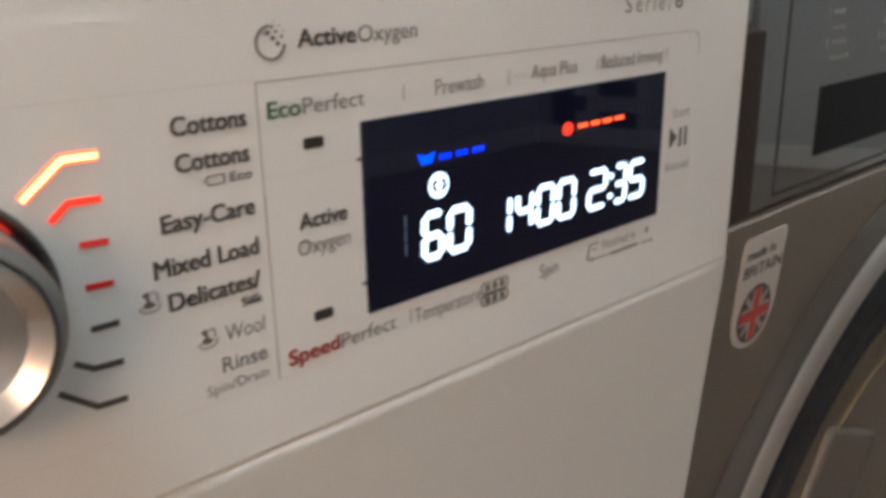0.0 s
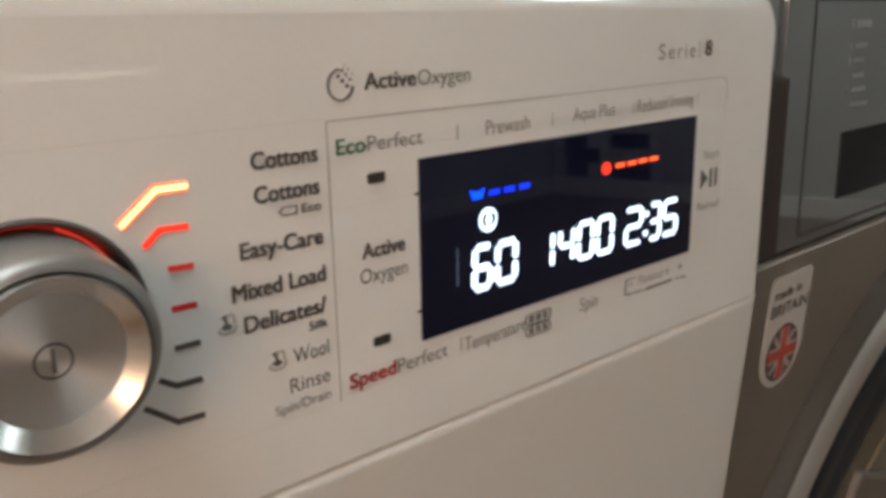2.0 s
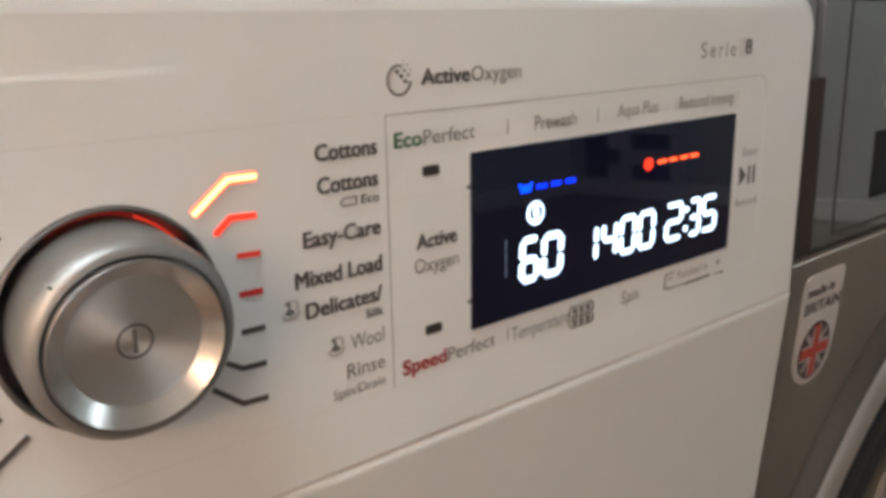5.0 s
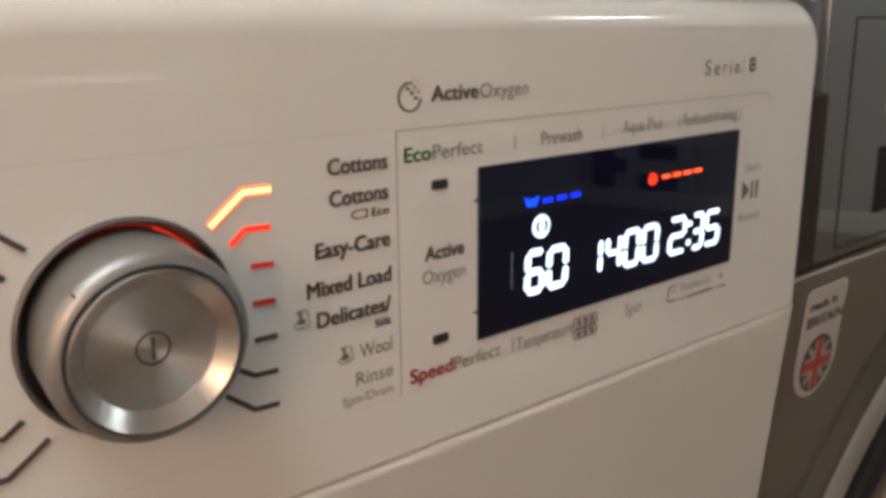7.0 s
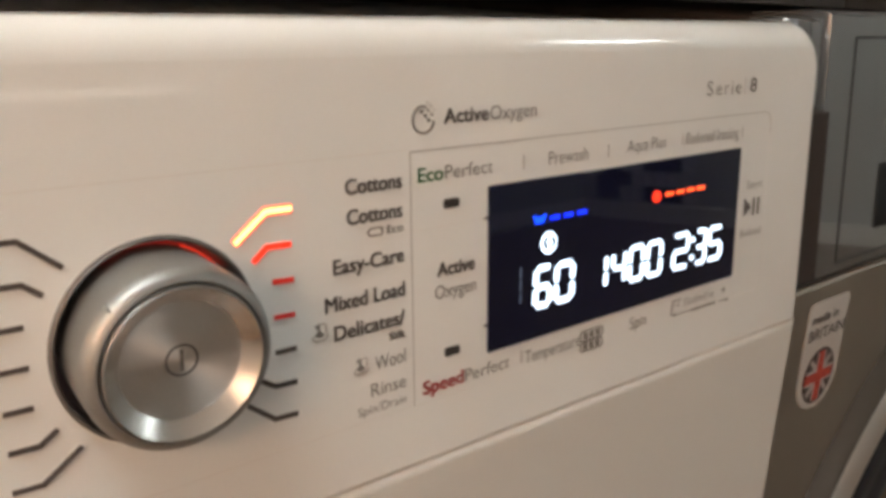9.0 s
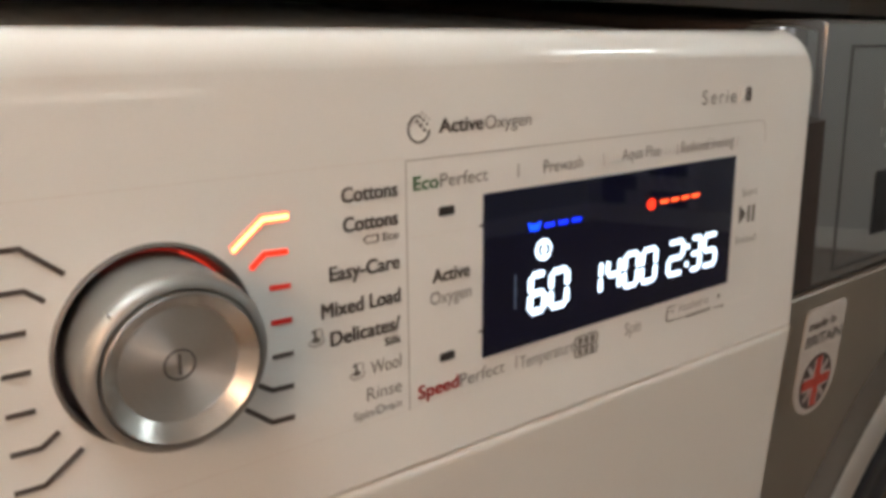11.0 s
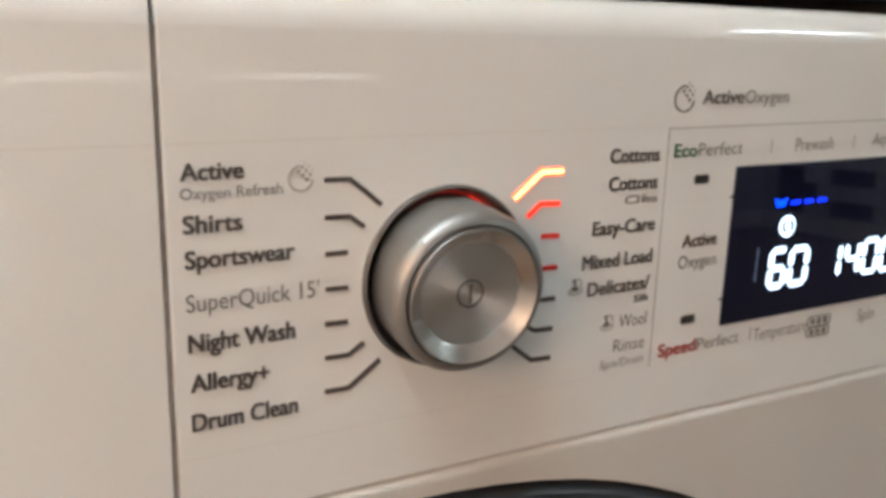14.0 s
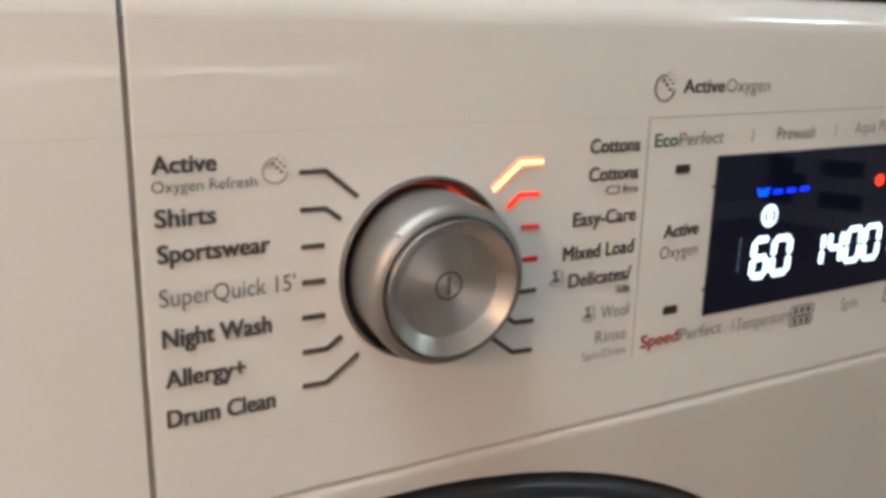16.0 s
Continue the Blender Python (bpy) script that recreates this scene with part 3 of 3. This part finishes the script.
def dial_icon(cx, cz, r, ring, dark):
    """Open ring with three slanting rows of dots at its upper right, fading outwards."""
    icon = part("printed_icon", stroke(ring_points(cx, cz, r, 36, 92, 352), r * 0.15, -0.0003, 0.0004), ring, panel, "printed ring icon with a scatter of dots", smooth=0)
    rows = ((((-0.16, 0.58), (0.18, 0.26), (0.52, -0.10)), 0.13, dark), (((0.15, 0.92), (0.46, 0.64), (0.80, 0.32)), 0.10, INK_LIGHT), (((0.36, 1.24), (0.70, 0.98), (1.0, 0.66)), 0.07, INK_FAINT))
    for places, d, mat in rows:
        for x, z in places:
            part("dot", plate(ring_points(cx + x * r, cz + z * r, d * r, 12), -0.0003, 0.0004), mat, icon, smooth=0)


dial_icon(0.3878, 0.8210, 0.0037, INK_LIGHT, INK)
dial_icon(0.2706, 0.8042, 0.0029, INK_FAINT, INK_LIGHT)


def tub_icon(cx, cz, s):
    icon = part("printed_icon", stroke([(cx + s * x, cz + s * z) for x, z in ((-1.0, -0.35), (-0.95, -0.8), (-0.55, -1.05), (0.55, -1.0), (0.95, -0.7), (1.0, -0.25))], s * 0.26, -0.0003, 0.0004), INK_FAINT, panel, "small printed hand wash icon", smooth=0)
    part("dot", plate([(cx + s * (-0.1 + 0.62 * x), cz + s * (-0.32 + 0.34 * z)) for x, z in ring_points(0, 0, 1.0, 16)], -0.0003, 0.0004), INK_LIGHT, icon, smooth=0)
    part("dot", stroke([(cx - s * 0.62, cz + s * 0.72), (cx - s * 0.22, cz + s * 0.86), (cx - s * 0.12, cz - s * 0.1)], s * 0.30, -0.0003, 0.0004), INK_LIGHT, icon, smooth=0)
    part("dot", stroke([(cx + s * x, cz + s * z) for x, z in ((0.05, 0.85), (0.5, 1.0), (0.82, 0.8), (0.85, -0.1))], s * 0.20, -0.0003, 0.0004), INK_FAINT, icon, smooth=0)


tub_icon(0.3526, 0.7683, 0.0022)
tub_icon(0.3652, 0.7557, 0.0022)
part("printed_icon", stroke([(0.3684, 0.7924), (0.3694, 0.7934), (0.3732, 0.7934), (0.3732, 0.7914), (0.3694, 0.7914)], 0.0003, -0.0003, 0.0004, closed=True), INK_LIGHT, panel, "small printed tag icon")
bm = stroke(outline(0.4552, 0.4668, 0.7412, 0.7448, (0.0012,) * 4, 4), 0.0004, -0.0003, 0.0004, closed=True)
stroke(outline(0.4552, 0.4668, 0.7374, 0.7406, (0.0012,) * 4, 4), 0.0004, -0.0003, 0.0004, bm, closed=True)
for k in range(3):
    box(bm, 0.4568 + k * 0.0032, 0.4588 + k * 0.0032, -0.0003, 0.0004, 0.7419, 0.7441)
    box(bm, 0.4568 + k * 0.0032, 0.4588 + k * 0.0032, -0.0003, 0.0004, 0.7380, 0.7400)
part("printed_icon", bm, INK_LIGHT, panel, "two small printed boxes with unreadable marks", smooth=0)
bm = stroke([(0.5125, 0.7450), (0.5075, 0.7450), (0.5068, 0.7398), (0.5078, 0.7398)], 0.0004, -0.0003, 0.0004)
stroke([(0.5095, 0.7394), (0.5180, 0.7392)], 0.0004, -0.0003, 0.0004, bm)
for k in range(9):
    box(bm, 0.5195 + k * 0.0019, 0.5207 + k * 0.0019, -0.0003, 0.0004, 0.7385, 0.7396)
stroke([(0.5385, 0.7388), (0.5440, 0.7386)], 0.0004, -0.0003, 0.0004, bm)
plate([(0.5440, 0.7393), (0.5456, 0.7386), (0.5440, 0.7379)], -0.0003, 0.0004, bm)
plate([(0.5095, 0.7401), (0.5079, 0.7394), (0.5095, 0.7387)], -0.0003, 0.0004, bm)
box(bm, 0.5402, 0.5426, -0.0003, 0.0004, 0.7430, 0.7434)
box(bm, 0.5412, 0.5416, -0.0003, 0.0004, 0.7420, 0.7444)
box(bm, 0.5092, 0.5114, -0.0003, 0.0004, 0.7428, 0.7432)
part("printed_icon", bm, INK_LIGHT, panel, "printed bracket with arrows under the display", smooth=0)
part("start_symbol", plate([(0.5524, 0.7717), (0.5522, 0.7790), (0.5572, 0.7752)], -0.0003, 0.0004), INK, panel, "dark play symbol")
for x in (0.5592, 0.5627):
    part("start_symbol", boxed(x - 0.0008, x + 0.0008, -0.0003, 0.0004, 0.7715, 0.7785), INK_LIGHT, panel)

# display
display = part("display", moulding(0.4119, 0.5466, 0.7480, 0.8000, (0.0006,) * 4, (0.0004,) * 4, 0.0004, 0.002, front=-0.0006, n=4, steps=3), GLASS_BLACK, machine, "black glass display with lit digits", PANEL)
part("cut_in", boxed(0.4106, 0.4119, -0.0003, 0.001, 0.7901, 0.7909), SEAM, panel)
part("cut_in", boxed(0.4106, 0.4119, -0.0003, 0.001, 0.7566, 0.7574), SEAM, panel)
SEG = {"0": "abcdef", "1": "bc", "2": "abged", "3": "abgcd", "4": "fgbc", "5": "afgcd", "6": "afgedc"}


def digit(ch, x0, x1, z0, z1, w):
    """A seven-segment figure with a slight slant, each segment a six-sided bar of its own."""
    zm, g = (z0 + z1) / 2, w * 0.10

    def slant(p):
        return (p[0] + (p[1] - z0) * 0.03, p[1])

    def bar(a, b):
        a, b = Vector(a), Vector(b)
        d = (b - a).normalized()
        s = Vector((-d.y, d.x)) * w / 2
        a, b, h = a + d * g, b - d * g, d * w * 0.42
        part("segment", plate([slant(p) for p in (a, a + h + s, b - h + s, b, b - h - s, a + h - s)], -0.0009, -0.0004), LIT_WHITE, display, "glowing white display segment", smooth=0)

    i = w / 2
    l, r, t, b = x0 + i, x1 - i, z1 - i, z0 + i
    ends = {"a": ((l, t), (r, t)), "b": ((r, zm), (r, t)), "c": ((r, b), (r, zm)), "d": ((l, b), (r, b)), "e": ((l, b), (l, zm)), "f": ((l, zm), (l, t)), "g": ((l, zm), (r, zm))}
    for s in SEG[ch]:
        bar(*ends[s])


for ch, x0, x1, z0, z1, w in (("6", 0.4309, 0.4396, 0.7577, 0.7722, 0.0021), ("0", 0.4405, 0.4503, 0.7576, 0.7718, 0.0021),
                              ("1", 0.4600, 0.4674, 0.7580, 0.7708, 0.0018), ("4", 0.4692, 0.4775, 0.7580, 0.7708, 0.0018), ("0", 0.4786, 0.4876, 0.7577, 0.7712, 0.0018), ("0", 0.4886, 0.4981, 0.7575, 0.7712, 0.0018),
                              ("2", 0.5043, 0.5148, 0.7574, 0.7715, 0.0018), ("3", 0.5186, 0.5262, 0.7571, 0.7713, 0.0018), ("5", 0.5268, 0.5366, 0.7571, 0.7711, 0.0018)):
    digit(ch, x0, x1, z0, z1, w)
for x, z in ((0.5163, 0.7668), (0.5161, 0.7598)):
    part("colon_dot", boxed(x, x + 0.0018, -0.0009, -0.0004, z, z + 0.0018), LIT_WHITE, display)
part("basket_icon", plate([(0.4305, 0.7886), (0.4313, 0.7886), (0.4318, 0.7880), (0.4351, 0.7880), (0.4356, 0.7886), (0.4364, 0.7886), (0.4352, 0.7858), (0.4317, 0.7858)], -0.0009, -0.0004), LIT_BASKET, display, "glowing blue basket icon", smooth=0)
for x0, x1 in ((0.4383, 0.4425), (0.4448, 0.4488), (0.4512, 0.4554)):
    part("dash", boxed(x0, x1, -0.0009, -0.0004, 0.7862, 0.7875), LIT_BLUE, display, "glowing blue dash")
part("dot", plate([(x, z * 0.9 + 0.0787) for x, z in ring_points(0.4932, 0.7871, 0.0023, 20)], -0.0009, -0.0004), LIT_RED, display, "glowing red dot")
for x0, x1 in ((0.4985, 0.5031), (0.5051, 0.5095), (0.5114, 0.5158), (0.5177, 0.5223)):
    part("dash", boxed(x0, x1, -0.0009, -0.0004, 0.7866, 0.7878), LIT_DASH, display, "glowing orange-red dash")
part("drum_icon", plate(ring_points(0.4378, 0.7790, 0.0036, 28), -0.0009, -0.0004), LIT_WHITE, display, "glowing round drum icon", smooth=0)
for x, a0, a1 in ((0.4372, 100, 260), (0.4384, -80, 80)):
    part("drum_slot", stroke(ring_points(x, 0.7791, 0.0015, 10, a0, a1), 0.0012, -0.0011, -0.0008), GLASS_BLACK, display)
for k in range(3):
    part("scale_bar", boxed(0.4252, 0.4256, -0.0008, -0.0004, 0.7614 + k * 0.004, 0.7648 + k * 0.004), GHOST, display)

# knob
KNOB = PANEL @ Matrix.Translation((KX, 0, KZ))
KNOB_AXIS = KNOB @ pose(0, 0, 0, 4.5, 0, -2.5)   # the knob stands square to the upright cabinet
part("knob_bezel", lathe([(0.0244, 0.0002), (0.0242, -0.0009), (0.0237, -0.0013), (0.0231, -0.0006), (0.0229, 0.008)], close_last=False), BEZEL, machine, "dark satin ring round the knob", KNOB)
part("knob_well", lathe([(0.0231, 0.0070), (0.0225, 0.0078), (0.0150, 0.0078)], close_last=True), WELL, machine, "dark gap round the knob", KNOB)
part("well_light", stroke(ring_points(0, 0, 0.0216, 24, 34, 66), 0.0008, 0.0046, 0.0077), LIT_WELL, machine, "red light guide glowing in the gap", KNOB)
part("well_light", stroke(ring_points(0, 0, 0.0216, 30, 67, 118), 0.0008, 0.0050, 0.0077), LIT_WELL_DIM, machine, "dim end of the red light guide", KNOB)
knob = part("knob", lathe([(0.0209, 0.0075), (0.0213, -0.0108), (0.0213, -0.0118), (0.0210, -0.0130), (0.0204, -0.0140), (0.0196, -0.0147), (0.0188, -0.0150), (0.0185, -0.0150), (0.0183, -0.0147), (0.0182, -0.0132), (0.0178, -0.0132)], close_last=False), METAL_SIDE, machine, "round brushed metal programme knob", KNOB_AXIS)
part("knob_rim", lathe([(0.01785, -0.0133), (0.0179, -0.0157), (0.0177, -0.0162), (0.0174, -0.0163)], close_last=False), METAL_RIM, knob, "thin rim round the dish")
part("knob_chamfer", lathe([(0.01739, -0.0163), (0.0172, -0.01615), (0.0141, -0.0131), (0.0138, -0.0129)], close_last=False), CHAMFER, knob, "polished sloping edge of the dish")
part("knob_dish", lathe([(0.01379, -0.0129), (0.0133, -0.0128), (0.006, -0.0127), (0.0005, -0.0127)]), TURNED, knob, "turned metal dish")
part("power_symbol", stroke(ring_points(0, 0, 0.0035, 36), 0.0005, -0.01295, -0.0126, closed=True), BEZEL, knob, "engraved dark ring")
part("power_bar", boxed(-0.0004, 0.0004, -0.01295, -0.0126, -0.0025, 0.0025), BEZEL, knob, "engraved dark bar")
part("pointer", boxed(-0.0003, 0.0003, -0.0140, -0.0116, 0.0202, 0.0214), METAL_RIM, knob, m=Matrix.Rotation(radians(-45), 4, "Y"))

# ---- the grey machine beside it ----
NX0, NX1, NY = 0.612, 1.210, 0.0142
NZ = 0.7235        # joint under its control panel
GPANEL = Matrix.Translation((0, NY, NZ)) @ pose(0, 0, 0, -5.0) @ Matrix.Translation((0, -NY, -NZ))
grey = thing("grey_washing_machine", "graphite and steel front-loading machine beside the white one", "washing machine")
part("cabinet", boxed(NX0, NX1, NY + 0.035, 0.56, 0.02, 0.848, bevel=0.004), GRAPHITE_EDGE, grey)
part("control_panel", moulding(NX0 + 0.0262, NX1, NZ, 0.8530, (0.002, 0.002, 0.006, 0.002), (0.001, 0.018, 0.001, 0.003), 0.010, 0.04, front=NY), GRAPHITE, grey, "glossy graphite control panel", GPANEL)
# dark piece laid over the panel's left end for the shadowed side seam
part("side_strip", moulding(NX0, NX0 + 0.0325, NZ, 0.8085, (0.002, 0.001, 0.003, 0.004), (0.014, 0.001, 0.001, 0.003), 0.012, 0.036, front=NY - 0.0007), GRAPHITE_EDGE, grey, "dark strip standing in for the shadowed seam beside the control panel", GPANEL)
part("side_strip", moulding(NX0, NX0 + 0.0260, 0.8089, 0.8500, (0.001, 0.001, 0.001, 0.004), (0.014, 0.001, 0.001, 0.003), 0.012, 0.036, front=NY + 0.0022), GRAPHITE, grey, "graphite upper end of the side strip", GPANEL)
part("panel_joint", boxed(NX0 + 0.01, NX1 - 0.01, NY + 0.003, NY + 0.03, 0.719, 0.7245), SEAM, grey)
part("panel_line", stroke([(1.15, 0.7288), (0.6652, 0.7290), (0.6652, 0.8400), (1.15, 0.8400)], 0.0011, NY - 0.0004, NY + 0.001), SEAM, grey, "dark line framing the panel", GPANEL)
part("display_window", moulding(0.7035, 0.81, 0.7414, 0.7760, (0.001,) * 4, (0.0005,) * 4, 0.0005, 0.002, front=NY - 0.0006, n=4, steps=2), MATT_BLACK, grey, "black display window, switched off", GPANEL)
for k, z in enumerate((0.8285, 0.8180, 0.8108, 0.8035, 0.7962, 0.7890)):
    for x, w in ((0.7095, 0.024), (0.7700, 0.028)):
        h = 0.0036 if k == 0 else 0.0024
        part("print_bar", boxed(x, x + w * (0.75 + 0.25 * math.sin(7.0 * k + 40 * x)), NY - 0.0002, NY + 0.0004, z - h / 2, z + h / 2), PRINT_PALE, grey, m=GPANEL)
        if k % 2 == 0 or k == 1:
            part("print_tick", boxed(x - 0.0052, x - 0.0036, NY - 0.0002, NY + 0.0004, z - 0.0022, z + 0.0022), PRINT_PALE, grey, m=GPANEL)
part("steel_front", moulding(NX0, NX1, 0.06, 0.7215, (0.002,) * 4, (0.018, 0.018, 0.002, 0.003), 0.016, 0.04, front=NY), STEEL, grey, "brushed steel front")
part("kick_panel", boxed(NX0, NX1, NY + 0.006, NY + 0.03, 0.02, 0.058, bevel=0.003), GRAPHITE_EDGE, grey)
for fx in (NX0 + 0.05, NX1 - 0.05):
    for fy in (0.09, 0.5):
        b = bmesh.new()
        bmesh.ops.create_cone(b, cap_ends=True, segments=24, radius1=0.022, radius2=0.018, depth=0.02, matrix=Matrix.Translation((fx, fy, 0.01)))
        part("foot", b, RUBBER, grey)
GX, GZ = 0.911, 0.440


def door_ring(name, profile, mat, parent, label, closed=False):
    return part(name, lathe([(rad, NY + y) for rad, y in profile], GX, GZ, 128, close_last=closed), mat, parent, label)


# the shaded valley round the ring is given by this slope's darker colour
gdoor = door_ring("door", [(0.2740, -0.0002), (0.2725, -0.0012), (0.2695, -0.0045), (0.2660, -0.0080), (0.2635, -0.0095)], SHADED_STEEL, grey, "outer slope of the porthole door, its shade put into a dark colour")
door_ring("door_ring", [(0.2634, -0.0096), (0.2600, -0.0114), (0.2550, -0.0124), (0.2480, -0.0128), (0.2420, -0.0122), (0.2390, -0.0108)], CHROME, gdoor, "satin chrome porthole door ring")
door_ring("inner_edge", [(0.2389, -0.0108), (0.2360, -0.0084), (0.2310, -0.0040), (0.2280, -0.0022)], GRAPHITE_EDGE, gdoor, "dark inner edge of the door ring")
door_ring("gasket", [(0.2279, -0.0022), (0.2230, -0.0058), (0.2150, -0.0076), (0.2050, -0.0068), (0.1950, -0.0040), (0.1850, -0.0034), (0.1770, -0.0050), (0.1690, -0.0044), (0.1640, -0.0010)], RUBBER, gdoor, "dark blue-grey rubber ring")
door_ring("inner_ring", [(0.1639, -0.0010), (0.1600, -0.0030), (0.1430, -0.0034), (0.1370, -0.0040)], TAN, gdoor, "brownish inner ring of the door")
door_ring("gold_line", [(0.1369, -0.0041), (0.1350, -0.0052), (0.1330, -0.0048), (0.1260, -0.0020)], GOLD, gdoor, "thin golden edge of the inner ring")
door_ring("door_glass", [(0.1259, -0.0018), (0.1170, 0.004), (0.0730, 0.008), (0.0300, 0.006)], DOOR_GLASS, gdoor, "dark domed door glass", True)
GRIP = Matrix.Translation((0.800, NY, 0.545)) @ pose(0, 0, 0, 0, 23)
part("door_handle", moulding(0.0, 0.104, -0.16, 0.0, (0.004, 0.004, 0.018, 0.006), (0.004,) * 4, 0.004, 0.014, front=-0.008, n=6, steps=4), TAUPE, gdoor, "grey-brown moulded door handle", GRIP)
# no recess here: a dark plate on the handle gives the finger slot's shade
part("slot_shade", moulding(0.028, 0.072, -0.15, -0.062, (0.002, 0.002, 0.008, 0.008), (0.001,) * 4, 0.001, 0.004, front=-0.0092, n=5, steps=2), SEAM, gdoor, "dark plate standing in for the shaded finger slot", GRIP)

# round flag sticker
SY = NY - 0.0004
sticker = tagged(new("sticker"), "white label sticker with a round flag on the steel front", "sticker")
sticker_pts = outline(0.6462, 0.6878, 0.6475, 0.7100, (0.0205, 0.0205, 0.004, 0.004), 10)
part("backing", plate(sticker_pts, SY, NY + 0.0003), STICKER, sticker, smooth=0)
FX, FZ, FR = 0.6672, 0.6665, 0.0160
part("flag_disc", plate(ring_points(FX, FZ, FR, 40), SY - 0.0002, SY + 0.0002), FLAG_BLUE, sticker, "dark round flag field", smooth=0)


def bar_in_disc(angle, width, length, y, mat):
    d = Vector((math.cos(radians(angle)), math.sin(radians(angle))))
    a, b = Vector((FX, FZ)) - d * length, Vector((FX, FZ)) + d * length
    part("flag_stripe", stroke([a, b], width, y, SY + 0.0002), mat, sticker, smooth=0)


for k, ang in enumerate((45, -45)):
    bar_in_disc(ang, 0.0030, FR * 0.90, SY - 0.00032 - k * 0.00004, FLAG_PALE)
for k, ang in enumerate((0, 90)):
    bar_in_disc(ang, 0.0085, FR * 0.86, SY - 0.00042 - k * 0.00004, FLAG_PALE)
for k, ang in enumerate((0, 90)):
    bar_in_disc(ang, 0.0056, FR * 0.88, SY - 0.00054 - k * 0.00004, FLAG_RED)
for text, x0, x1, z, cap, bold in (("made in", 0.6500, 0.6775, 0.6985, 0.0048, 0.045), ("BRITAIN", 0.6490, 0.6860, 0.6890, 0.0060, 0.03)):
    lettering(text, x0, x1, z, cap, INK, sticker, bold, y=SY - 0.0002)

# ---- floor boards and far wall tiles ----
shared = finish(boxed(-0.09, 0.09, -0.684, 0.684, -0.004, 0.0, bevel=0.0012, segments=1), "board", WOOD, 0)
floor = bpy.data.objects["floor"]
for i in range(29):
    for j in range(3):
        b = part("board", shared, WOOD, floor)
        b.location = (RX0 + 0.1 + i * 0.182, RY0 + 0.686 + j * 1.372, 0)
tile_wall = bpy.data.objects["wall_east"]
tile_meshes = [finish(boxed(-0.008, 0.0, -0.044, 0.044, -0.044, 0.044, bevel=0.002, segments=1), "tile", mat, 0) for mat in (TILE, TILE_DARK)]
rng = random.Random(4)
for i in range(8):
    for j in range(12):
        t = part("tile", tile_meshes[rng.random() < 0.4], TILE, tile_wall)
        t.location = (RX1, -3.33 + i * 0.09, 0.16 + j * 0.09)
